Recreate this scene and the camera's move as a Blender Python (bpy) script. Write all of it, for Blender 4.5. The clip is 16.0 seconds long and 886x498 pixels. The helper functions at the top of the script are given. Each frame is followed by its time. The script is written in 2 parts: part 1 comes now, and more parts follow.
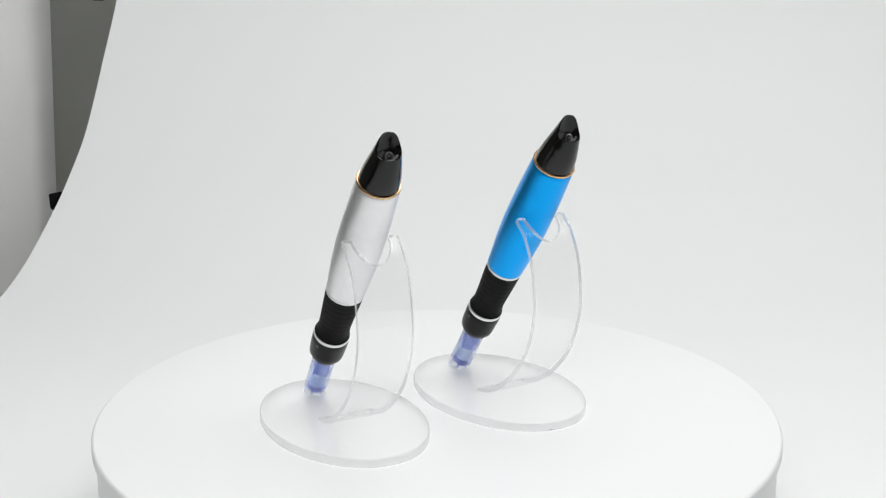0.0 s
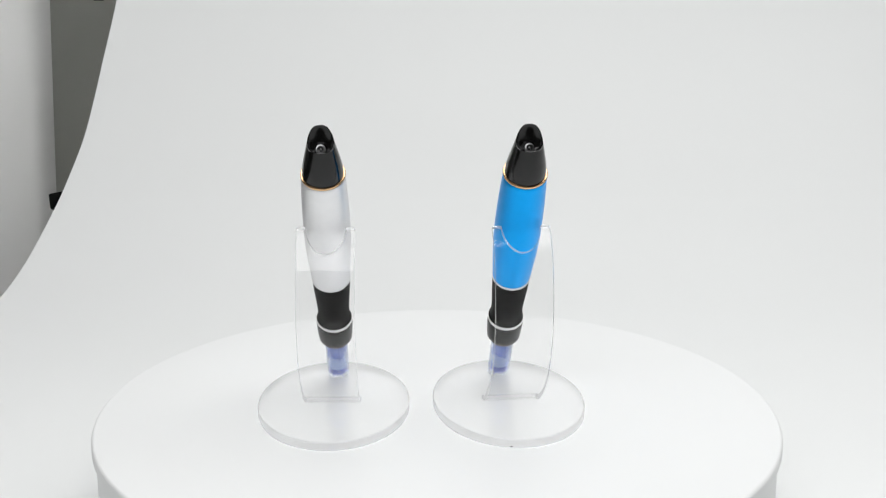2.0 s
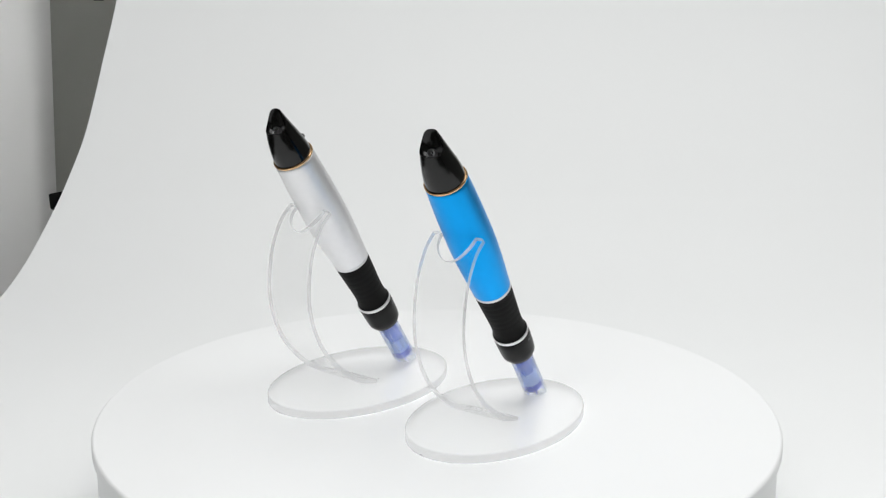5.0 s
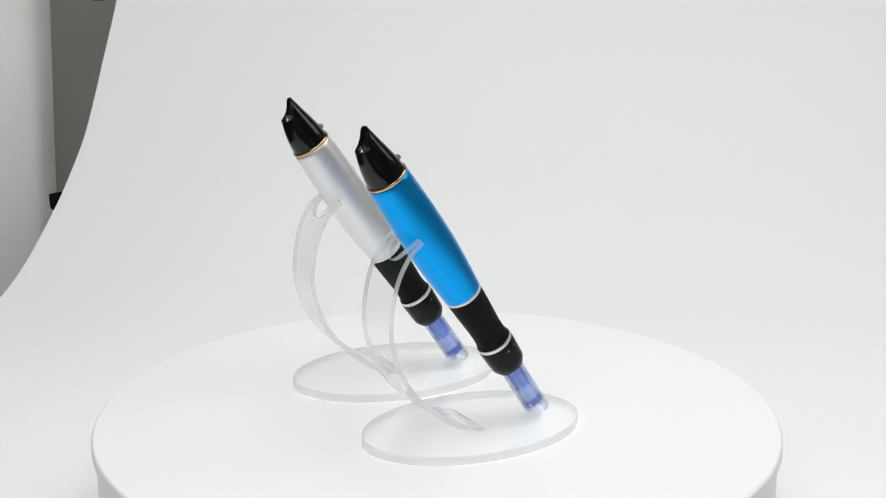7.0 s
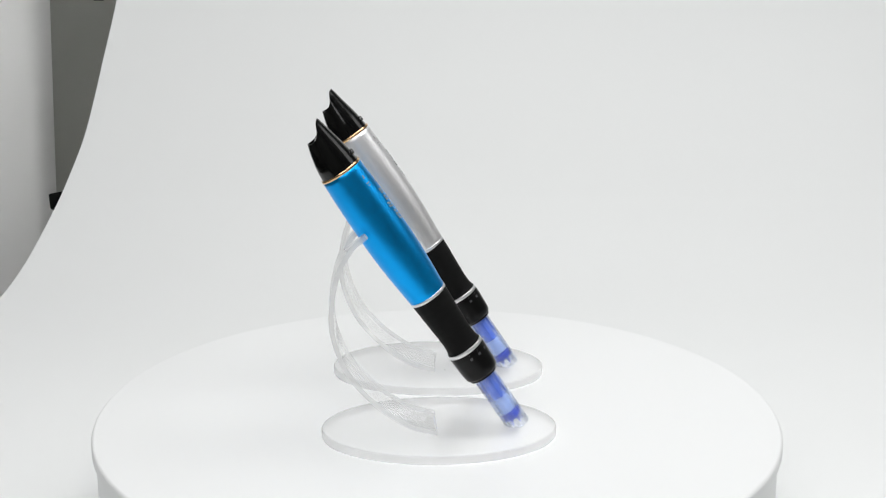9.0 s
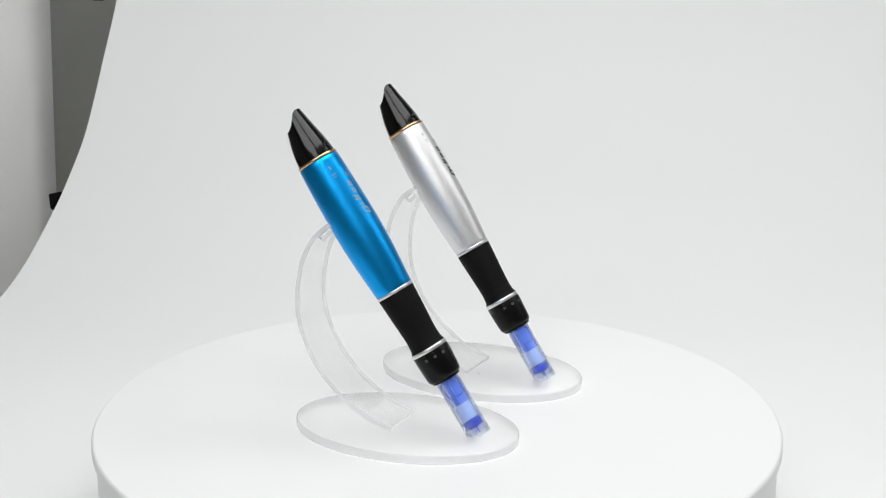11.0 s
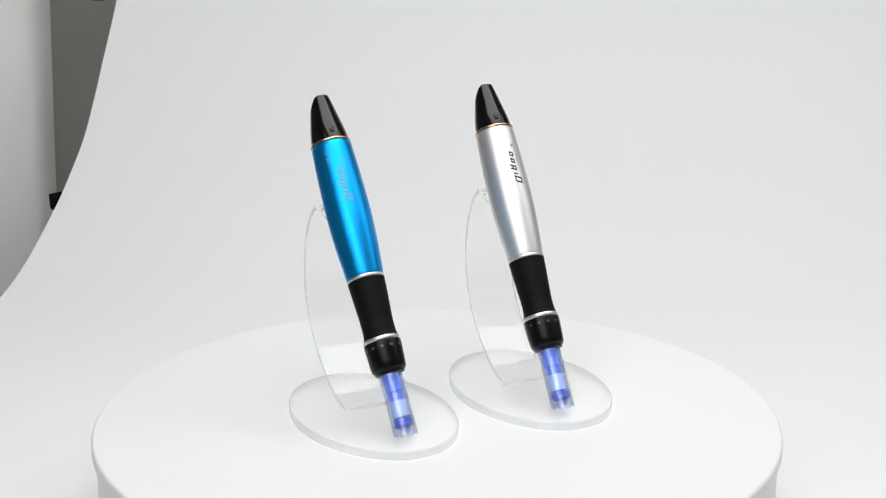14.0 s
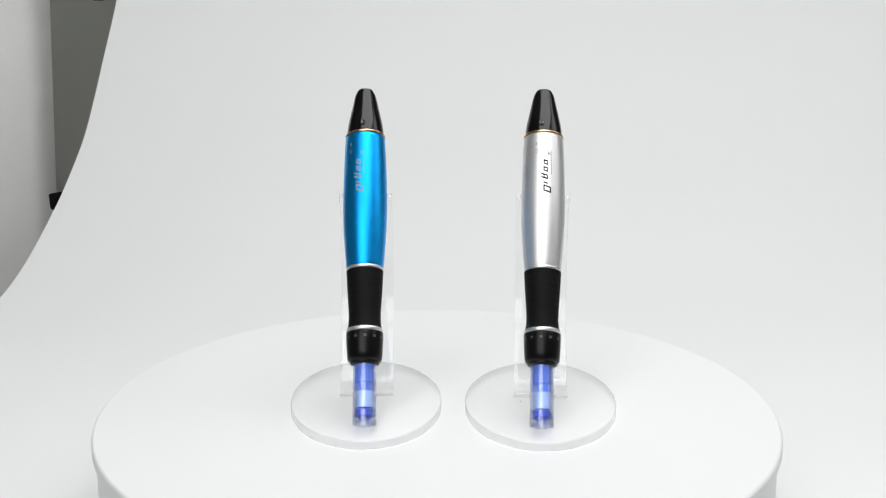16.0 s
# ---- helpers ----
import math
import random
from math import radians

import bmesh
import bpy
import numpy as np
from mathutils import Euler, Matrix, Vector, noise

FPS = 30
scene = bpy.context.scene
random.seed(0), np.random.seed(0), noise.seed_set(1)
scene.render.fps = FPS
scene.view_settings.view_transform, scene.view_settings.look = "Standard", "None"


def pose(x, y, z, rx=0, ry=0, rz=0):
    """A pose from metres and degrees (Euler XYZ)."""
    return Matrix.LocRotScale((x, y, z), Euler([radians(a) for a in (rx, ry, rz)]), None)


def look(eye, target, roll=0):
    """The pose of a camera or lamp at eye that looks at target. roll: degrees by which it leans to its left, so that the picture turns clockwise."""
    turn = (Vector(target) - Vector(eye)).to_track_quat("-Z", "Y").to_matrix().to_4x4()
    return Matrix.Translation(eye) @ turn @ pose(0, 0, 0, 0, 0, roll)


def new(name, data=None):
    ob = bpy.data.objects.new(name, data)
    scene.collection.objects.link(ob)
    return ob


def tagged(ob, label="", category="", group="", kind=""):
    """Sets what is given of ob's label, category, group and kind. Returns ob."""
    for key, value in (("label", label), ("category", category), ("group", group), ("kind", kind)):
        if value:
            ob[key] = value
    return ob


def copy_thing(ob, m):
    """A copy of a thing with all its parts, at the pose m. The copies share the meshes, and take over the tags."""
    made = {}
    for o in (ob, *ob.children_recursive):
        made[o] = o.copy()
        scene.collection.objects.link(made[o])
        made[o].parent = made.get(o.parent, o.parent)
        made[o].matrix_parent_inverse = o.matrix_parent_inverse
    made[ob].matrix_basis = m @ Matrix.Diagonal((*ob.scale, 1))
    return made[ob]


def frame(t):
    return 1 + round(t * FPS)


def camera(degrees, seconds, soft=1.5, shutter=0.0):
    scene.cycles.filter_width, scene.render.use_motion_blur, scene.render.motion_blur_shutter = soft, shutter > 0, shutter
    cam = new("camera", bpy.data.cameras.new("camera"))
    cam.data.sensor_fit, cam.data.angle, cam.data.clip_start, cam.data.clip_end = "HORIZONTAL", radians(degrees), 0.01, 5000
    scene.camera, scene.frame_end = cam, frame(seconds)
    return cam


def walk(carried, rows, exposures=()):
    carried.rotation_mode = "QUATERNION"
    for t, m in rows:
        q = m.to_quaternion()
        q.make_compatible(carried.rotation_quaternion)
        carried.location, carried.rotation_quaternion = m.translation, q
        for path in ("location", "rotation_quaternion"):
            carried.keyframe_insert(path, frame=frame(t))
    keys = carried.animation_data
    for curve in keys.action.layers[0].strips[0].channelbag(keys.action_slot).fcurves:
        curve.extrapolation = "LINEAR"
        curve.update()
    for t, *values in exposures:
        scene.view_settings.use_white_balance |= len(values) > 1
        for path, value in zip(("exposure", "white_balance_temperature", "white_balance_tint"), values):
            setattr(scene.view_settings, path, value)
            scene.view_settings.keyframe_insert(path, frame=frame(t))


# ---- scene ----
SECONDS = 16.0
cam = camera(35.28, SECONDS, soft=1.25)
EYE = Vector((0.0, -0.6974, 0.2703))
AIM = EYE + Vector((0.00406, 0.96671, -0.25587))
walk(cam, [(0.0, look(EYE, AIM, 0.06)), (SECONDS, look(EYE, AIM, 0.06))], exposures=[(0.0, 0.06), (SECONDS, 0.06)])

# ---- turntable: one clockwise turn in about 27 s ----
TURN_START, TURN_RATE = 208.36, -13.126      # degrees, degrees per second
DISC_R, DISC_H = 0.1788, 0.069                # radius and height of the turntable, its top is z = TOP
TOP = -0.0014


def turn(t):
    return pose(0, 0, 0, 0, 0, TURN_START + TURN_RATE * t)


# ---- light: studio softboxes above, in front and right, an added curtain fill, dim room ----
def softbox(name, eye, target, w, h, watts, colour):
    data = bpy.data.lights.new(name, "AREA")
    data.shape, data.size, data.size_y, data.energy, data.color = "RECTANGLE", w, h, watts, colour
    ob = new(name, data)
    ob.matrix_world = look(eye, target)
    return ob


softbox("softbox_lamp_top", (0.22, -0.10, 1.35), (0.12, -0.05, 0), 1.3, 1.2, 17.0, (1.0, 0.998, 0.995))
softbox("softbox_lamp_front", (-0.38, -1.2, 1.15), (-0.05, 0.1, 0.0), 1.2, 0.8, 10.3, (1.0, 0.998, 0.995))
softbox("softbox_lamp_right", (1.25, 0.1, 1.0), (0.2, 0.2, 0.0), 0.7, 0.6, 2.5, (1.0, 0.998, 0.995))
# added fill, out of view beside the curtain, only brightens the cloth
softbox("curtain_fill_left", (-1.0, 0.95, 0.15), (-0.85, 1.22, 0.05), 0.4, 0.4, 4.2, (1.0, 0.998, 0.995))
world = bpy.data.worlds.new("room_light")
world.use_nodes = True
world.node_tree.nodes["Background"].inputs["Color"].default_value = (0.9, 0.95, 1.0, 1)
world.node_tree.nodes["Background"].inputs["Strength"].default_value = 0.15
scene.world = world


# ---- materials ----
def material(name, colour, rough=0.5, metal=0.0, transmission=0.0, ior=1.45, vary=0.06, scale=40.0, bump=0.0,
             bump_scale=400.0, coat=0.0, rough_vary=0.05, specular=0.5):
    m = bpy.data.materials.new(name)
    m.use_nodes = True
    nt = m.node_tree
    b = nt.nodes["Principled BSDF"]
    b.inputs["Base Color"].default_value = (*colour, 1)
    b.inputs["Roughness"].default_value = rough
    b.inputs["Metallic"].default_value = metal
    b.inputs["Transmission Weight"].default_value = transmission
    b.inputs["IOR"].default_value = ior
    b.inputs["Coat Weight"].default_value = coat
    b.inputs["Specular IOR Level"].default_value = specular
    co = nt.nodes.new("ShaderNodeTexCoord")
    if vary:
        n1 = nt.nodes.new("ShaderNodeTexNoise")
        n1.inputs["Scale"].default_value, n1.inputs["Detail"].default_value = scale, 6
        nt.links.new(co.outputs["Object"], n1.inputs["Vector"])
        ramp = nt.nodes.new("ShaderNodeMix")
        ramp.data_type = "RGBA"
        ramp.inputs[6].default_value = (*[c * (1 - vary) for c in colour], 1)
        ramp.inputs[7].default_value = (*[min(1, c * (1 + vary)) for c in colour], 1)
        nt.links.new(n1.outputs["Fac"], ramp.inputs[0])
        nt.links.new(ramp.outputs[2], b.inputs["Base Color"])
        mr = nt.nodes.new("ShaderNodeMapRange")
        mr.inputs["To Min"].default_value = max(0, rough - rough_vary)
        mr.inputs["To Max"].default_value = min(1, rough + rough_vary)
        nt.links.new(n1.outputs["Fac"], mr.inputs["Value"])
        nt.links.new(mr.outputs["Result"], b.inputs["Roughness"])
    if bump:
        n2 = nt.nodes.new("ShaderNodeTexNoise")
        n2.inputs["Scale"].default_value, n2.inputs["Detail"].default_value = bump_scale, 4
        nt.links.new(co.outputs["Object"], n2.inputs["Vector"])
        bp = nt.nodes.new("ShaderNodeBump")
        bp.inputs["Strength"].default_value, bp.inputs["Distance"].default_value = bump, 0.0005
        nt.links.new(n2.outputs["Fac"], bp.inputs["Height"])
        nt.links.new(bp.outputs["Normal"], b.inputs["Normal"])
    return m


SHEET = material("white_backdrop_vinyl", (0.79, 0.803, 0.803), 0.55, vary=0.012, scale=3, bump=0.05, bump_scale=900)
DISC = material("white_laminate", (0.795, 0.806, 0.808), 0.42, vary=0.01, scale=12, bump=0.03, bump_scale=1200)
WALL = material("grey_wall_paint", (0.50, 0.51, 0.48), 0.8, vary=0.06, scale=2.5, bump=0.2, bump_scale=200)
CLOTH = material("white_cloth", (0.82, 0.82, 0.81), 0.9, vary=0.04, scale=5, bump=0.3, bump_scale=700)
FLOOR = material("dark_floor", (0.08, 0.078, 0.075), 0.6, vary=0.15, scale=6)
CEIL = material("ceiling_paint", (0.75, 0.75, 0.75), 0.9, vary=0.03, scale=3)
WOOD = material("pale_table_board", (0.55, 0.5, 0.44), 0.5, vary=0.1, scale=9)


def clear_plastic(name, tint, body, share, rough=0.04, ior=1.35, haze=0.0, milk_grey=0.73, shine=0.035, graze=0.2):
    """Clear plastic: mostly straight-through light, a share of refracting gloss, and a little milky haze."""
    m = material(name, body, rough, transmission=1.0, ior=ior, vary=0)
    nt = m.node_tree
    b, out = nt.nodes["Principled BSDF"], nt.nodes["Material Output"]
    clear = nt.nodes.new("ShaderNodeBsdfTransparent")
    clear.inputs["Color"].default_value = (*tint, 1)
    mix = nt.nodes.new("ShaderNodeMixShader")
    mix.inputs[0].default_value = share
    nt.links.new(clear.outputs[0], mix.inputs[1])
    nt.links.new(b.outputs[0], mix.inputs[2])
    last = mix
    if haze:
        milk = nt.nodes.new("ShaderNodeBsdfTranslucent")
        milk.inputs["Color"].default_value = (milk_grey, milk_grey, milk_grey, 1)
        white = nt.nodes.new("ShaderNodeBsdfDiffuse")
        white.inputs["Color"].default_value = (milk_grey, milk_grey, milk_grey, 1)
        both = nt.nodes.new("ShaderNodeMixShader")
        nt.links.new(milk.outputs[0], both.inputs[1])
        nt.links.new(white.outputs[0], both.inputs[2])
        last = nt.nodes.new("ShaderNodeMixShader")
        last.inputs[0].default_value = haze
        nt.links.new(mix.outputs[0], last.inputs[1])
        nt.links.new(both.outputs[0], last.inputs[2])
    gloss = nt.nodes.new("ShaderNodeBsdfGlossy")
    gloss.inputs["Roughness"].default_value = rough + 0.03
    facing = nt.nodes.new("ShaderNodeLayerWeight")
    facing.inputs["Blend"].default_value = 0.5
    power = nt.nodes.new("ShaderNodeMath")
    power.operation = "POWER"
    power.inputs[1].default_value = 5.0
    nt.links.new(facing.outputs["Facing"], power.inputs[0])
    edge = nt.nodes.new("ShaderNodeMath")
    edge.operation = "MULTIPLY_ADD"
    edge.inputs[1].default_value, edge.inputs[2].default_value = graze, shine
    nt.links.new(power.outputs[0], edge.inputs[0])
    top = nt.nodes.new("ShaderNodeMixShader")
    nt.links.new(edge.outputs[0], top.inputs[0])
    nt.links.new(last.outputs[0], top.inputs[1])
    nt.links.new(gloss.outputs[0], top.inputs[2])
    nt.links.new(top.outputs[0], out.inputs["Surface"])
    return m


ACRYLIC = clear_plastic("clear_acrylic", (0.965, 0.966, 0.968), (0.94, 0.94, 0.945), 0.03, rough=0.015, haze=0.34, milk_grey=0.80, shine=0.04, graze=0.8)
# edge copies: grey tint and haze in the colour stand in for refraction
ACRYLIC_EDGE = clear_plastic("greyed_acrylic_edge", (0.92, 0.92, 0.92), (0.9, 0.9, 0.9), 0.2, rough=0.25, ior=1.49, haze=0.38, milk_grey=0.57)
STRIP_CLEAR = clear_plastic("clear_bent_acrylic", (0.992, 0.992, 0.992), (0.99, 0.99, 0.99), 0.0, rough=0.0, haze=0.004, shine=0.026, graze=0.45)
STRIP_EDGE = clear_plastic("hazed_acrylic_edge", (0.97, 0.972, 0.972), (0.98, 0.98, 0.98), 0.3, rough=0.12, ior=1.49, haze=0.36, milk_grey=0.93)
TUBE = clear_plastic("clear_cartridge_plastic", (0.90, 0.93, 1.0), (0.92, 0.95, 1.0), 0.55, rough=0.02, ior=1.42)
BUTTON = clear_plastic("clear_button_plastic", (0.45, 0.45, 0.45), (0.7, 0.7, 0.7), 0.4, haze=0.15, milk_grey=0.15)
BLUE_ALU = material("blue_anodised_aluminium", (0.006, 0.37, 0.90), 0.35, metal=0.92, vary=0.05, scale=300, bump=0.12, bump_scale=3000)
SILVER_ALU = material("silver_anodised_aluminium", (0.84, 0.84, 0.85), 0.43, metal=0.9, vary=0.04, scale=300, bump=0.12, bump_scale=3000)
GOLD = material("gold_plated_ring", (0.78, 0.50, 0.27), 0.22, metal=1.0, vary=0.05, scale=500)
CHROME = material("bright_aluminium", (0.80, 0.80, 0.81), 0.42, metal=1.0, vary=0.04, scale=500)
BLACK_GLOSS = material("black_gloss_plastic", (0.003, 0.003, 0.003), 0.13, vary=0.1, scale=200, specular=0.5, rough_vary=0.04)
RUBBER = material("black_rubber", (0.004, 0.004, 0.004), 0.6, vary=0.15, scale=300, bump=0.25, bump_scale=2500, specular=0.16)
BLACK_SATIN = material("black_satin_plastic", (0.003, 0.003, 0.003), 0.3, vary=0.15, scale=300, specular=0.25)
BLUE_PLASTIC = material("blue_translucent_plastic", (0.18, 0.31, 0.95), 0.25, transmission=0.3, vary=0.1, scale=300)
BLUE_DARK = material("dark_blue_plastic", (0.06, 0.10, 0.52), 0.3, transmission=0.1, vary=0.1, scale=300)
PALE_BLUE = material("pale_blue_plastic", (0.48, 0.62, 0.98), 0.3, transmission=0.35, vary=0.08, scale=300)
INK_BLACK = material("black_print", (0.004, 0.004, 0.005), 0.6, vary=0.1, scale=500, specular=0.15)
INK_GREY = material("grey_print", (0.24, 0.33, 0.40), 0.5, vary=0.1, scale=500)
INK_PALE = material("faint_print", (0.5, 0.5, 0.51), 0.5, vary=0.1, scale=500)
INK_WHITE = material("pale_print", (0.10, 0.10, 0.105), 0.5, vary=0.1, scale=500)
STEEL = material("socket_steel", (0.30, 0.30, 0.31), 0.3, metal=1.0, vary=0.03, scale=400)


# ---- mesh helpers ----
def finish(name, bm, mat, smooth=True, angle=40):
    bmesh.ops.recalc_face_normals(bm, faces=bm.faces)
    me = bpy.data.meshes.new(name)
    bm.to_mesh(me)
    bm.free()
    for m in (mat if isinstance(mat, tuple) else (mat,)):
        me.materials.append(m)
    if smooth:
        me.polygons.foreach_set("use_smooth", [True] * len(me.polygons))
        me.set_sharp_from_angle(angle=radians(angle))
    return me


def part(name, bm, mat, parent, label="", smooth=True, angle=40):
    ob = new(name, finish(name, bm, mat, smooth, angle))
    ob.parent = parent
    if label:
        tagged(ob, label)
    return ob


def thing(name, bm, mat, label="", category="", group="", kind="", smooth=True, angle=40):
    return tagged(new(name, finish(name, bm, mat, smooth, angle)), label, category, group, kind)


def lathe(profile, n=64, closed=False):
    """Turns (radius, height) pairs round z. closed: joins the last pair to the first."""
    bm = bmesh.new()
    rings = []
    for r, z in profile:
        if r < 1e-7:
            rings.append([bm.verts.new((0, 0, z))])
        else:
            rings.append([bm.verts.new((r * math.cos(2 * math.pi * i / n), r * math.sin(2 * math.pi * i / n), z)) for i in range(n)])
    pairs = list(zip(rings, rings[1:])) + ([(rings[-1], rings[0])] if closed else [])
    for a, b in pairs:
        for i in range(n):
            j = (i + 1) % n
            if len(a) == 1 and len(b) > 1:
                bm.faces.new((a[0], b[j], b[i]))
            elif len(b) == 1 and len(a) > 1:
                bm.faces.new((a[i], a[j], b[0]))
            elif len(a) > 1:
                bm.faces.new((a[i], a[j], b[j], b[i]))
    return bm


def box(x0, x1, y0, y1, z0, z1, bevel=0.0, seg=2):
    bm = bmesh.new()
    bmesh.ops.create_cube(bm, size=1, matrix=Matrix.Translation(((x0 + x1) / 2, (y0 + y1) / 2, (z0 + z1) / 2)) @ Matrix.Diagonal((x1 - x0, y1 - y0, z1 - z0, 1)))
    if bevel:
        bmesh.ops.bevel(bm, geom=bm.edges[:], offset=bevel, segments=seg, affect="EDGES", profile=0.5)
    return bm


def spline(points, n):
    """A smooth (Catmull-Rom) line of n points through the given pairs."""
    p = [np.array(q, float) for q in points]
    p = [2 * p[0] - p[1]] + p + [2 * p[-1] - p[-2]]
    out = []
    for i in range(n):
        u = i / (n - 1) * (len(points) - 1)
        k = min(int(u), len(points) - 2)
        f = u - k
        a, b, c, d = p[k:k + 4]
        out.append(0.5 * (2 * b + (c - a) * f + (2 * a - 5 * b + 4 * c - d) * f * f + (3 * b - a - 3 * c + d) * f ** 3))
    return out


def grid(bm, rows, loop=False):
    vs = [[bm.verts.new(tuple(p)) for p in row] for row in rows]
    for a, b in zip(vs, vs[1:]):
        m = len(a)
        for i in range(m if loop else m - 1):
            j = (i + 1) % m
            bm.faces.new((a[i], a[j], b[j], b[i]))
    return vs


# ---- the studio ----
def build_room():
    g = -DISC_H
    thing("floor", box(-2.6, 2.6, -2.6, 2.2, -0.84, -0.82), FLOOR, "dark studio floor", "floor", kind="structure", smooth=False)
    thing("wall_north", box(-2.6, 2.6, 2.0, 2.1, -0.82, 1.9), WALL, "plain grey painted studio wall", "wall", kind="structure", smooth=False)
    thing("wall_south", box(-2.6, 2.6, -2.6, -2.5, -0.82, 1.9), WALL, "plain grey painted studio wall", "wall", kind="structure", smooth=False)
    thing("wall_west", box(-2.6, -2.5, -2.5, 2.0, -0.82, 1.9), WALL, "plain grey painted studio wall", "wall", kind="structure", smooth=False)
    thing("wall_east", box(2.5, 2.6, -2.5, 2.0, -0.82, 1.9), WALL, "plain grey painted studio wall", "wall", kind="structure", smooth=False)
    thing("ceiling", box(-2.6, 2.6, -2.6, 2.1, 1.9, 2.0), CEIL, "pale plain studio ceiling", "ceiling", kind="structure", smooth=False)

    # seamless sheet: flat on the table, then sweeping up behind
    side = [(-0.42, g), (-0.2, g), (0.0, g), (0.2, g), (0.33, g), (0.418, -0.0672), (0.485, -0.0595), (0.542, -0.0475), (0.597, -0.033),
            (0.637, -0.021), (0.716, 0.009), (0.768, 0.039), (0.822, 0.0765), (0.910, 0.1386), (0.985, 0.205), (1.05, 0.285), (1.10, 0.38),
            (1.13, 0.5), (1.15, 0.7), (1.16, 1.0)]
    line = spline(side, 120)
    bm = bmesh.new()
    xs = [-0.365 + 1.165 * i / 16 for i in range(17)]
    rows = []
    for i, (y, z) in enumerate(line):
        a, b = line[max(i - 1, 0)], line[min(i + 1, len(line) - 1)]
        d = np.array((b[0] - a[0], b[1] - a[1]))
        d /= np.linalg.norm(d)
        ny, nz = d[1] * 0.0012, -d[0] * 0.0012
        rows.append([(x, y, z) for x in xs] + [(x, y + ny, z + nz) for x in reversed(xs)])
    vs = grid(bm, rows, loop=True)
    bm.faces.new(vs[0])
    bm.faces.new(list(reversed(vs[-1])))
    thing("backdrop_sheet", bm, SHEET, "white seamless vinyl backdrop sheet curving up behind the turntable", "backdrop", kind="structure", angle=60)

    table = tagged(new("table"), "pale wooden studio table under the white backdrop sheet", "table")
    part("tabletop", box(-0.35, 0.8, -0.42, 0.36, g - 0.032, g - 0.0016, 0.003), WOOD, table)
    for x in (-0.3, 0.75):
        for y in (-0.37, 0.3):
            part("leg", box(x - 0.022, x + 0.022, y - 0.022, y + 0.022, -0.82, g - 0.032, 0.003), WOOD, table)

    # white cloth hanging behind the sheet, with a soft folded edge
    bm = bmesh.new()
    rows = []
    for i in range(40):
        z = -0.8 + 2.3 * i / 39
        row = []
        curl = 0.957 - 0.012 * min(1, max(0, z / 0.12))
        for k in range(160):
            u = k / 159
            x = -1.195 + 0.658 * u + 0.012 * math.sin(2.3 * z) + 0.009 * (z + 0.2) * u
            y = 1.22 - 0.006 * math.sin(11 * u + 0.6 * z) + 0.012 * max(0, (u - curl) / (1 - curl)) ** 2
            row.append((x, y, z))
        rows.append(row)
    grid(bm, rows)
    bmesh.ops.solidify(bm, geom=bm.faces[:], thickness=0.004)
    thing("curtain", bm, CLOTH, "white cloth curtain hanging in soft folds", "curtain", angle=80)


def build_clamp(m, name="clamp"):
    c = tagged(new(name), "small black plastic clamp behind the backdrop sheet's edge", "clamp", "backdrop clamps")
    part("jaw", box(-0.018, 0.018, -0.01, 0.01, -0.012, 0.012, 0.003), BLACK_SATIN, c)
    part("grip_plate", box(-0.012, 0.016, -0.008, 0.008, -0.028, -0.011, 0.003), BLACK_SATIN, c)
    part("pivot", lathe([(0, -0.013), (0.004, -0.013), (0.004, 0.013), (0, 0.013)], 16), CHROME, c)
    c.matrix_world = m
    return c


def build_turntable():
    t = tagged(new("turntable"), "round white display turntable with a plain smooth top", "turntable")
    t.location = (0.0, -0.004, TOP)
    r, h = DISC_R, DISC_H + TOP
    part("base", lathe([(0, -h), (r - 0.003, -h), (r - 0.0020, -h + 0.001), (r - 0.0020, -0.0066), (0, -0.0066)], 128), DISC, t)
    rim = [(r - 0.0018 + 0.0018 * math.cos(radians(a)), -0.0018 + 0.0018 * math.sin(radians(a))) for a in range(0, 91, 15)]
    platter = part("platter", lathe([(0, -0.0062), (r - 0.0008, -0.0062), (r, -0.0056)] + rim + [(r * 0.66, 0), (r * 0.33, 0), (0, 0)], 160), DISC, t,
                   "smooth white round platter")
    return t, platter


# ---- stand: oval base, bent strip, forked top ----
TH = 0.0036
BASE_A, BASE_B = 0.040, 0.0595
PEN_Y, LEAN = -0.0401, 33.6
STRIP = [(0.002, 0.0038), (0.0165, 0.0082), (0.034, 0.0208), (0.0475, 0.0380), (0.0543, 0.060), (0.0520, 0.0835), (0.0447, 0.0992), (0.0365, 0.1068)]


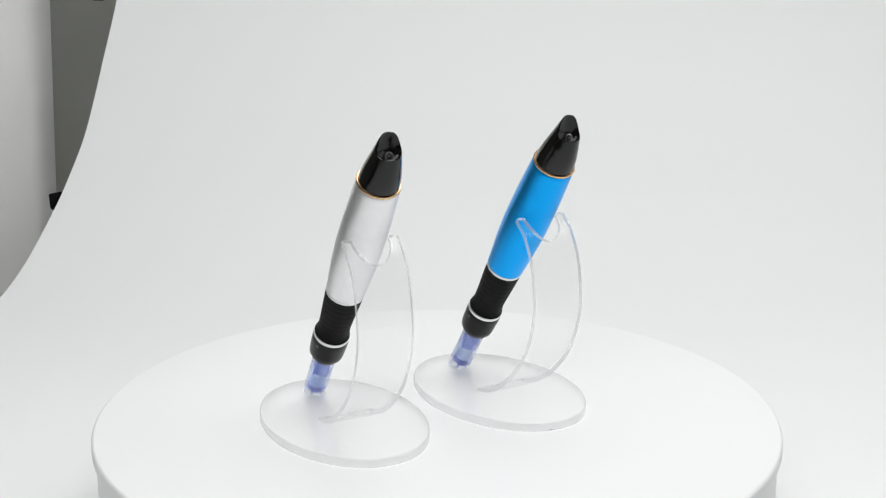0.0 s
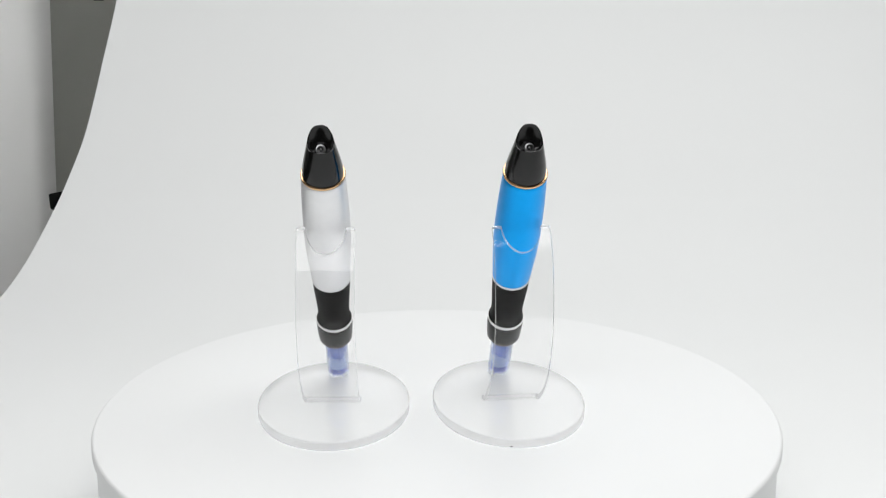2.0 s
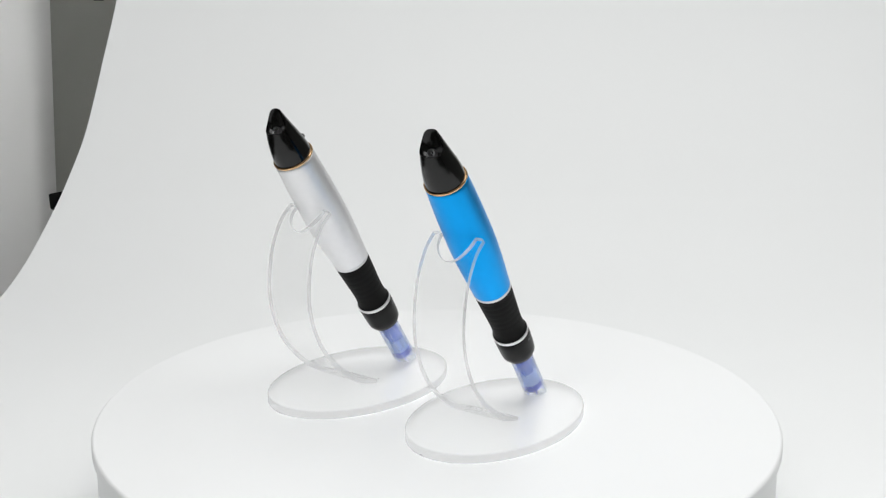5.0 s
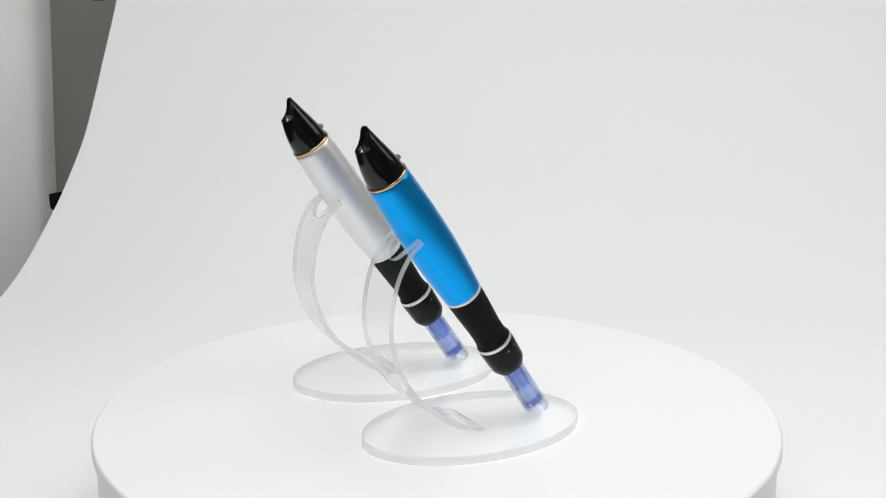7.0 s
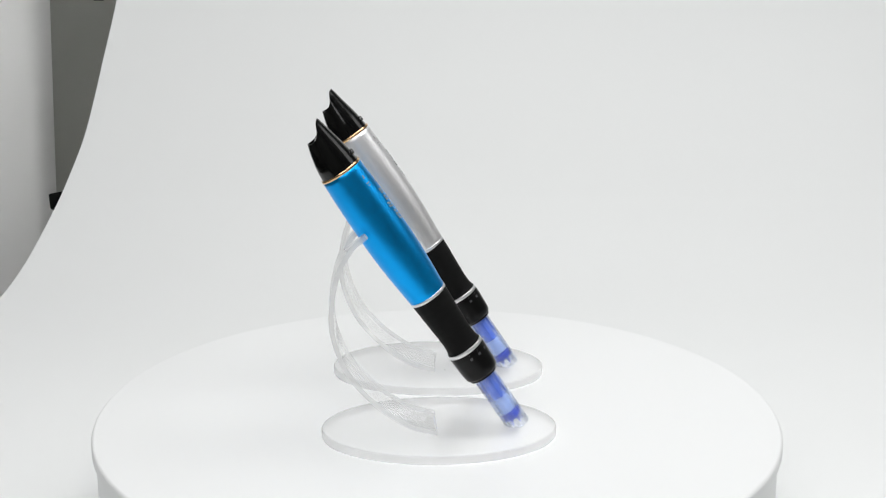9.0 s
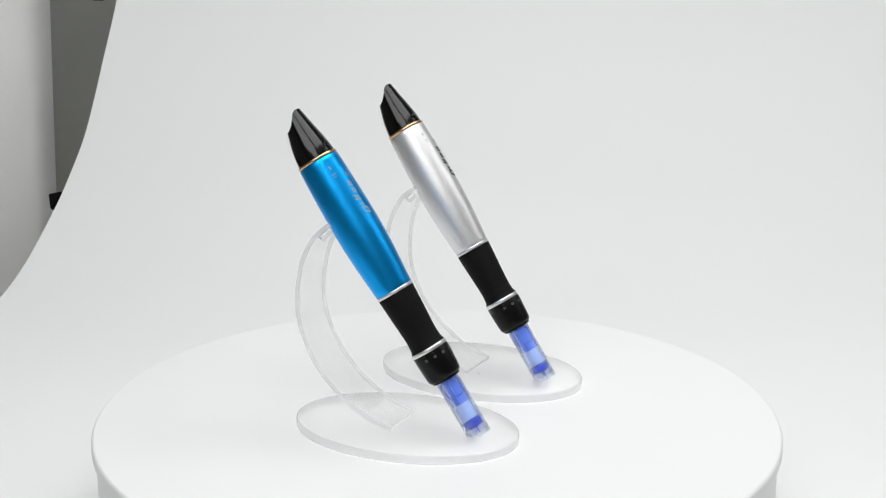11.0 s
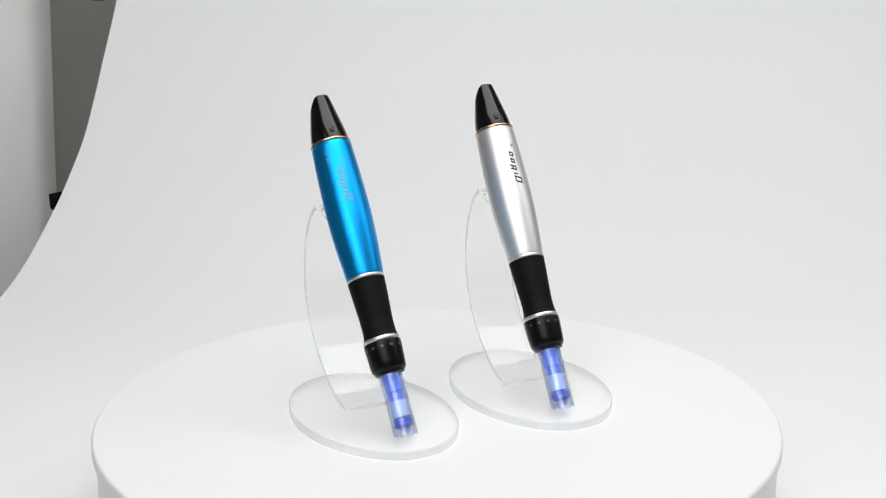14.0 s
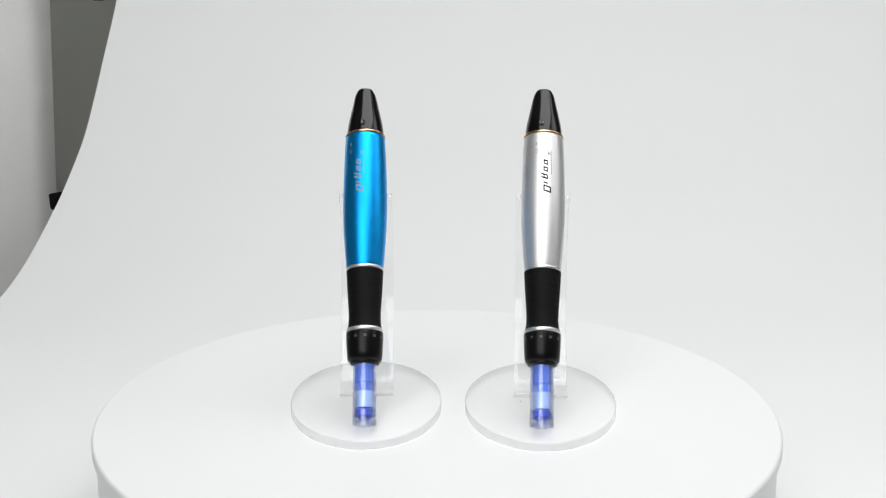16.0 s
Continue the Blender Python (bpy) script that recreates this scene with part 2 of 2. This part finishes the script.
def build_stand():
    s = tagged(new("pen_stand"), "clear acrylic pen stand with oval base and curved forked support", "stand", "pen stands")
    # oval base with the hole that takes the tip
    bm = bmesh.new()
    hy, n = PEN_Y + 0.0030, 120
    outer = []
    for i in range(n):
        a = 2 * math.pi * i / n
        c, d = math.cos(a), math.sin(a)
        A = (c / BASE_A) ** 2 + (d / BASE_B) ** 2
        B = 2 * hy * d / BASE_B ** 2
        C = (hy / BASE_B) ** 2 - 1
        k = (-B + math.sqrt(B * B - 4 * A * C)) / (2 * A)
        outer.append((k * c, hy + k * d))

    def ring(f, z, hole=False, grow=0.0):
        if hole:
            return [((0.0052 + grow) * math.cos(2 * math.pi * i / n), hy + (0.0044 + grow) * math.sin(2 * math.pi * i / n), z) for i in range(n)]
        return [(x * f, y * f, z) for x, y in outer]
    lo = TOP + 0.0002
    rows = [ring(0, TH, True, 0.0003), ring(0.98, TH), ring(0.988, TH), ring(0.996, TH - 0.0003), ring(1, TH - 0.0008), ring(1, lo + 0.0005), ring(0.994, lo),
            ring(0, lo, True, 0.0002), ring(0, TH - 0.0003, True)]
    rows.append(rows[0])
    vs = [[bm.verts.new(p) for p in row] for row in rows[:-1]]
    vs.append(vs[0])
    for a, b in zip(vs, vs[1:]):
        for i in range(n):
            j = (i + 1) % n
            f = bm.faces.new((a[i], a[j], b[j], b[i]))
            f.material_index = int(a in vs[2:5])
    base = part("oval_base", bm, (ACRYLIC, ACRYLIC_EDGE), s, angle=12)
    # bent strip; the top is cut in a U so that two prongs hold the barrel
    line = spline(STRIP, 70)
    half = 0.0143
    lens = [0.0]
    for a, b in zip(line, line[1:]):
        lens.append(lens[-1] + float(np.linalg.norm(b - a)))
    total = lens[-1]
    nrm = []
    for i in range(len(line)):
        d = line[min(i + 1, len(line) - 1)] - line[max(i - 1, 0)]
        d = d / np.linalg.norm(d)
        nrm.append(np.array((-d[1], d[0])))       # towards the pen

    def at(q):
        k = min(max(np.searchsorted(lens, q) - 1, 0), len(line) - 2)
        f = (q - lens[k]) / (lens[k + 1] - lens[k])
        return line[k] * (1 - f) + line[k + 1] * f, nrm[k] * (1 - f) + nrm[k + 1] * f
    depth, notch = 0.0146, 0.0096
    bm = bmesh.new()
    # columns of the strip run across; each column ends at the cut's height
    xs = [notch * math.sin(math.pi / 2 * (i / 14 - 1)) for i in range(29)]
    mid = (notch + half) / 2
    prong = [mid - (half - notch) / 2 * math.cos(math.pi * i / 8) for i in range(1, 9)]
    xs = [-x for x in reversed(prong)] + xs + prong
    m = len(xs) - 1
    cols = []
    for x in xs:
        if abs(x) < notch:
            top = total - depth * math.sqrt(max(0, 1 - (x / notch) ** 2)) - 0.0005
        else:
            e = (abs(x) - mid) / ((half - notch) / 2)
            top = total - 0.0006 * (1 - math.sqrt(max(0, 1 - e * e)))
        cols.append((x, top))
    R = 60
    front = []
    back = []
    for j in range(R + 1):
        fr, bk = [], []
        for x, top in cols:
            p, q = at(top * j / R)
            t = 0.0025 * min(1.0, 0.7 + top * j / R / 0.02)
            bk.append((x, p[0], p[1]))
            fr.append((x, p[0] + q[0] * t, p[1] + q[1] * t))
        front.append(fr)
        back.append(bk)
    F, B = grid(bm, front), grid(bm, back)
    edge = []
    for k in range(R):
        edge.append(bm.faces.new((F[k][0], F[k + 1][0], B[k + 1][0], B[k][0])))
        edge.append(bm.faces.new((F[k][-1], F[k + 1][-1], B[k + 1][-1], B[k][-1])))
    for k in range(m):
        edge.append(bm.faces.new((F[0][k], F[0][k + 1], B[0][k + 1], B[0][k])))
        edge.append(bm.faces.new((F[R][k], F[R][k + 1], B[R][k + 1], B[R][k])))
    for f in edge:
        f.material_index = 1
    strip = part("curved_support", bm, (STRIP_CLEAR, STRIP_EDGE), s, angle=35)
    for o in (base, strip):
        o.visible_shadow = False
    return s


# ---- pen: its axis is z, the tip at 0; its front faces -y ----
BARREL = [(0.00975, 0.0838), (0.0104, 0.092), (0.0110, 0.100), (0.01145, 0.108), (0.01168, 0.116), (0.01170, 0.122), (0.01160, 0.130),
          (0.0114, 0.139), (0.0110, 0.149), (0.0106, 0.1572)]


def barrel_r(s):
    return float(np.interp(s, [q[1] for q in BARREL], [q[0] for q in BARREL]))


def decal(bm, s0, s1, a0, a1, lift=0.00012, skew=0.0, radius=barrel_r):
    """A patch on the barrel between two heights and two angles (degrees from the front)."""
    rows = []
    for i in range(4):
        s = s0 + (s1 - s0) * i / 3
        row = []
        for k in range(5):
            a = radians(-90 + a0 + (a1 - a0) * k / 4)
            h = s + skew * (k / 4 - 0.5)
            r = radius(h) + lift
            row.append((r * math.cos(a), r * math.sin(a), h))
        rows.append(row)
    grid(bm, rows)


def build_cap(pen):
    z0 = 0.1590

    def rad(z):
        return float(np.interp(z, [0, 0.004, 0.008, 0.013, 0.0182, 0.0228, 0.0262], [0.0100, 0.00965, 0.0090, 0.0079, 0.0065, 0.0052, 0.0040]))

    def mid(z):
        return -0.0012 * max(0, z / 0.025) ** 3

    def wide(z):
        return 1 + 0.17 * max(0, (z - 0.010) / 0.016) ** 2

    def cut(y):
        return float(np.interp(y, [-0.0062, -0.0046, -0.0036, -0.0024, -0.0010, 0.0006, 0.0024, 0.0042, 0.0058, 0.0075],
                               [0.0263, 0.0261, 0.0250, 0.0225, 0.0205, 0.0191, 0.0183, 0.0182, 0.0186, 0.0191]))
    n, m = 72, 16
    rows = [[] for _ in range(m + 1)]
    rim = []
    for i in range(n):
        a = 2 * math.pi * i / n
        c, d = math.cos(a), math.sin(a)
        lo, hi = 0.0, 0.03
        for _ in range(30):
            z = (lo + hi) / 2
            if cut(mid(z) + rad(z) * d) > z:
                lo = z
            else:
                hi = z
        for j in range(m + 1):
            h = z * j / m
            r = rad(h)
            rows[j].append((r * c * wide(h), mid(h) + r * d, z0 + h))
        rim.append((rad(z) * c * wide(z), mid(z) + rad(z) * d, z))
    bm = bmesh.new()
    vs = grid(bm, rows, loop=True)
    bm.faces.new(vs[0])
    cx, cy = 0.0, 0.0008
    prev = vs[-1]
    for k, f in enumerate((0.93, 0.86, 0.7, 0.5, 0.3, 0.12)):
        deep = 0.0 if k == 0 else 0.0030 * (1 - f * f) ** 0.7 + 0.0004
        cur = []
        for x, y, z in rim:
            px, py = cx + (x - cx) * f, cy + (y - cy) * f
            cur.append(bm.verts.new((px, py, z0 + (cut(py) * (1 - f ** 3) + z * f ** 3) - deep)))
        for i in range(n):
            j = (i + 1) % n
            bm.faces.new((prev[i], prev[j], cur[j], cur[i]))
        prev = cur
    bm.faces.new(prev)
    cap = part("end_cap", bm, BLACK_GLOSS, pen, "glossy black plastic cap with a slanted scooped end", angle=50)
    # charging socket in the scoop
    sock = part("charging_socket", lathe([(0.0011, -0.001), (0.0012, 0.0008), (0.0016, 0.0013), (0.0021, 0.0012), (0.0023, 0.0006), (0.0023, -0.0012), (0.0011, -0.001)], 32),
                STEEL, cap, "small round metal charging socket")
    sock.matrix_local = Matrix.Translation((0, 0.0014, z0 + 0.0170)) @ pose(0, 0, 0, -38)
    part("socket_pin", lathe([(0, -0.001), (0.0004, -0.001), (0.0004, 0.001), (0, 0.0013)], 12), STEEL, sock)
    # power button low on the front
    b = part("power_button", lathe([(0.0014, -0.0008), (0.0014, 0.0005), (0.0011, 0.0009), (0, 0.0010)], 24), BUTTON, cap, "small clear round power button")
    a = radians(-90 - 8)
    r = rad(0.0042)
    b.matrix_local = Matrix.Translation((r * math.cos(a), r * math.sin(a) - 0.0002, z0 + 0.0042)) @ pose(0, 0, 0, 84, 0, 0) @ pose(0, 0, 0, 0, 8, 0)


def build_pen(alu, ink, colour, roll):
    pen = tagged(new("microneedling_pen"), colour, "pen", "display pens")
    part("barrel", lathe([(0, 0.0835), (0.00965, 0.0835)] + [tuple(q) for q in spline(BARREL, 40)] + [(0.0103, 0.1576), (0, 0.1576)], 96), alu, pen)
    part("gold_ring", lathe([(0.0085, 0.1577), (0.0106, 0.1577), (0.0108, 0.1581), (0.0108, 0.1586), (0.0105, 0.1590), (0.0085, 0.1590)], 96, True), GOLD, pen,
         "thin polished gold ring")
    build_cap(pen)
    # markings: the make's name as five plain slanted outlines, with a fine line beside it
    for s, w, a0, a1, hollow in ((0.1230, 0.0036, -11, 9, 1), (0.1278, 0.0006, -11, 0, 0), (0.1306, 0.0027, -17, 1, 1), (0.1346, 0.0027, -11, 1, 1), (0.1386, 0.0027, -11, 1, 1)):
        bm = bmesh.new()
        lean = 0.0013 * (a1 - a0) / 20            # how far the stroke slants along the barrel
        wall, rise = 0.00085, 3.2
        decal(bm, s, s + wall, a0 + roll, a1 + roll, skew=-lean)
        if hollow:
            decal(bm, s + w - wall, s + w, a0 + roll, a1 + roll, skew=-lean)
            decal(bm, s + wall - lean * 0.45, s + w - wall - lean * 0.45, a1 - rise + roll, a1 + roll)
            if a0 < -15:
                decal(bm, s + wall, s + w - wall, -11 + roll, -11 + rise + roll)
            else:
                decal(bm, s + wall + lean * 0.45, s + w - wall + lean * 0.45, a0 + roll, a0 + rise + roll)
        part("name_bar", bm, ink, pen)
    for s, w, a0, a1 in ((0.1330, 0.014, 9, 10.2), (0.1442, 0.0020, 1, 3), (0.1442, 0.0018, 5, 6.5)):
        bm = bmesh.new()
        decal(bm, s, s + w, a0 + roll, a1 + roll)
        part("print_line", bm, ink, pen)
    for s, w, a0, a1 in ((0.1500, 0.0018, -33, -29), (0.1470, 0.0005, -36, -25), (0.1457, 0.0004, -34, -26)):
        bm = bmesh.new()
        decal(bm, s, s + w, a0 + roll, a1 + roll)
        part("print_mark", bm, INK_GREY if alu is BLUE_ALU else INK_PALE, pen)
    part("barrel_ring", lathe([(0.0085, 0.0820), (0.0097, 0.0820), (0.00985, 0.0822), (0.00985, 0.0833), (0.0097, 0.0835), (0.0085, 0.0835)], 96, True), CHROME, pen,
         "thin bright metal ring")
    # grip: ribbed above, waisted below, flared to the collar
    shape = [(0.0097, 0.0819), (0.0096, 0.080), (0.0094, 0.076), (0.0091, 0.071), (0.0087, 0.065), (0.0084, 0.060), (0.0083, 0.056), (0.0086, 0.0523), (0.0093, 0.0505)]
    prof = []
    for i, (r, z) in enumerate(spline(shape, 90)):
        rib = 0.0
        if 0.059 < z < 0.0812:
            rib = -0.00008 * (0.5 - 0.5 * math.cos(2 * math.pi * (z - 0.059) / 0.0037)) ** 2
        prof.append((r + rib, z))
    part("rubber_grip", lathe([(0, 0.0819)] + prof + [(0, 0.0505)], 80), RUBBER, pen, "black ribbed rubber grip", angle=60)
    part("collar_ring", lathe([(0.008, 0.0485), (0.0094, 0.0485), (0.0096, 0.0489), (0.0096, 0.0500), (0.0094, 0.0504), (0.008, 0.0504)], 96, True), CHROME, pen,
         "bright metal ring")
    collar = part("depth_collar", lathe([(0, 0.0484), (0.0095, 0.0484), (0.0096, 0.0478), (0.0095, 0.044), (0.0092, 0.0375), (0.0089, 0.0345), (0.0083, 0.0335),
                                         (0.0077, 0.0331), (0.0076, 0.0322), (0.0066, 0.0318), (0, 0.0318)], 96), BLACK_SATIN, pen, "black depth setting collar with pale marks")
    rc = lambda s: 0.00955
    for k in range(7):
        a = k * 30 - 75 + roll
        bm = bmesh.new()
        decal(bm, 0.0471, 0.0477, a - 1.0, a + 1.0, radius=rc)
        part("scale_tick", bm, INK_WHITE, collar)
        bm = bmesh.new()
        decal(bm, 0.0445, 0.0459, a - 4.2, a - 0.8, radius=rc)
        decal(bm, 0.0445, 0.0459, a + 0.8, a + 4.2, radius=rc)
        part("scale_number_bar", bm, INK_WHITE, collar)
    # cartridge: clear tube with blue works inside
    tube = part("cartridge", lathe([(0.0061, 0.0322), (0.0061, -0.0004), (0.0055, -0.0004), (0.0053, 0.0300), (0.0053, 0.0322)], 64, True), TUBE, pen,
                "clear plastic needle cartridge with blue inner parts")
    part("cartridge_core", lathe([(0, 0.0316), (0.0048, 0.0316), (0.0048, 0.0302), (0.0044, 0.0296), (0.0044, 0.0226), (0.0036, 0.0220), (0.0036, 0.0180), (0, 0.0180)], 48),
         BLUE_PLASTIC, tube, "translucent blue core")
    part("cartridge_sleeve", lathe([(0, 0.0178), (0.0041, 0.0178), (0.0043, 0.0172), (0.0043, 0.0092), (0, 0.0090)], 48), PALE_BLUE, tube, "pale milky blue sleeve")
    for k in range(4):
        a = radians(20 + 90 * k)
        bm = box(-0.0003, 0.0003, -0.0004, 0.0004, 0.0180, 0.030, 0.0002, 1)
        bmesh.ops.transform(bm, verts=bm.verts, matrix=pose(0.0047 * math.cos(a), 0.0047 * math.sin(a), 0, 0, 0, math.degrees(a)))
        part("guide_rib", bm, BLUE_PLASTIC, tube)
    part("plunger", lathe([(0, 0.0086), (0.0040, 0.0086), (0.0047, 0.0080), (0.0047, 0.0052), (0.0040, 0.0044), (0, 0.0044)], 48), BLUE_DARK, tube, "dark blue plunger")
    for k in range(4):
        a = radians(45 + 90 * k)
        bm = lathe([(0, 0.0008), (0.0003, 0.0012), (0.0005, 0.0044), (0, 0.0044)], 10)
        bmesh.ops.translate(bm, verts=bm.verts, vec=(0.0026 * math.cos(a), 0.0026 * math.sin(a), 0))
        part("needle_post", bm, BLUE_DARK, tube)
    tube.visible_shadow = False
    return pen


build_room()
build_clamp(pose(-0.394, 0.735, -0.056, -28, -12, 0) @ Matrix.Scale(0.72, 4))
build_clamp(pose(-0.390, 0.93, 0.1475, -40, 0, 0) @ Matrix.Scale(0.45, 4))
turntable, platter = build_turntable()
stand_silver = build_stand()
stand_blue = copy_thing(stand_silver, Matrix())


def build_scratch(stand, x, y, z, l, w):
    bm = bmesh.new()
    bmesh.ops.create_icosphere(bm, subdivisions=2, radius=1, matrix=Matrix.Translation((x, y, z)) @ Matrix.Diagonal((l, w, 0.00025, 1)))
    part("scratch", bm, INK_BLACK, stand, "tiny dark scratch")


build_scratch(stand_blue, 0.0065, 0.0589, TOP + 0.0012, 0.0007, 0.0002)
build_scratch(stand_silver, -0.0105, -0.0040, TH, 0.0004, 0.0003)
pen_silver = build_pen(SILVER_ALU, INK_BLACK, "silver aluminium microneedling pen with black grip leaning on its stand", 10)
pen_blue = build_pen(BLUE_ALU, INK_GREY, "blue aluminium microneedling pen with black grip leaning on its stand", -12)

STAND_AT = {stand_silver: pose(0.0548, -0.0006, 0, 0, 0, -1.5), stand_blue: pose(-0.0378, -0.0008, 0, 0, 0, 3.0)}
IN_STAND = Matrix.Translation((0, PEN_Y, TH)) @ pose(0, 0, 0, -LEAN)
PEN_AT = {pen_silver: STAND_AT[stand_silver] @ IN_STAND, pen_blue: STAND_AT[stand_blue] @ IN_STAND}


def motions():
    times = [i * 0.5 for i in range(33)]
    walk(platter, [(t, turn(t)) for t in times])
    for ob, m in (*STAND_AT.items(), *PEN_AT.items()):
        walk(ob, [(t, turn(t) @ m) for t in times])


motions()
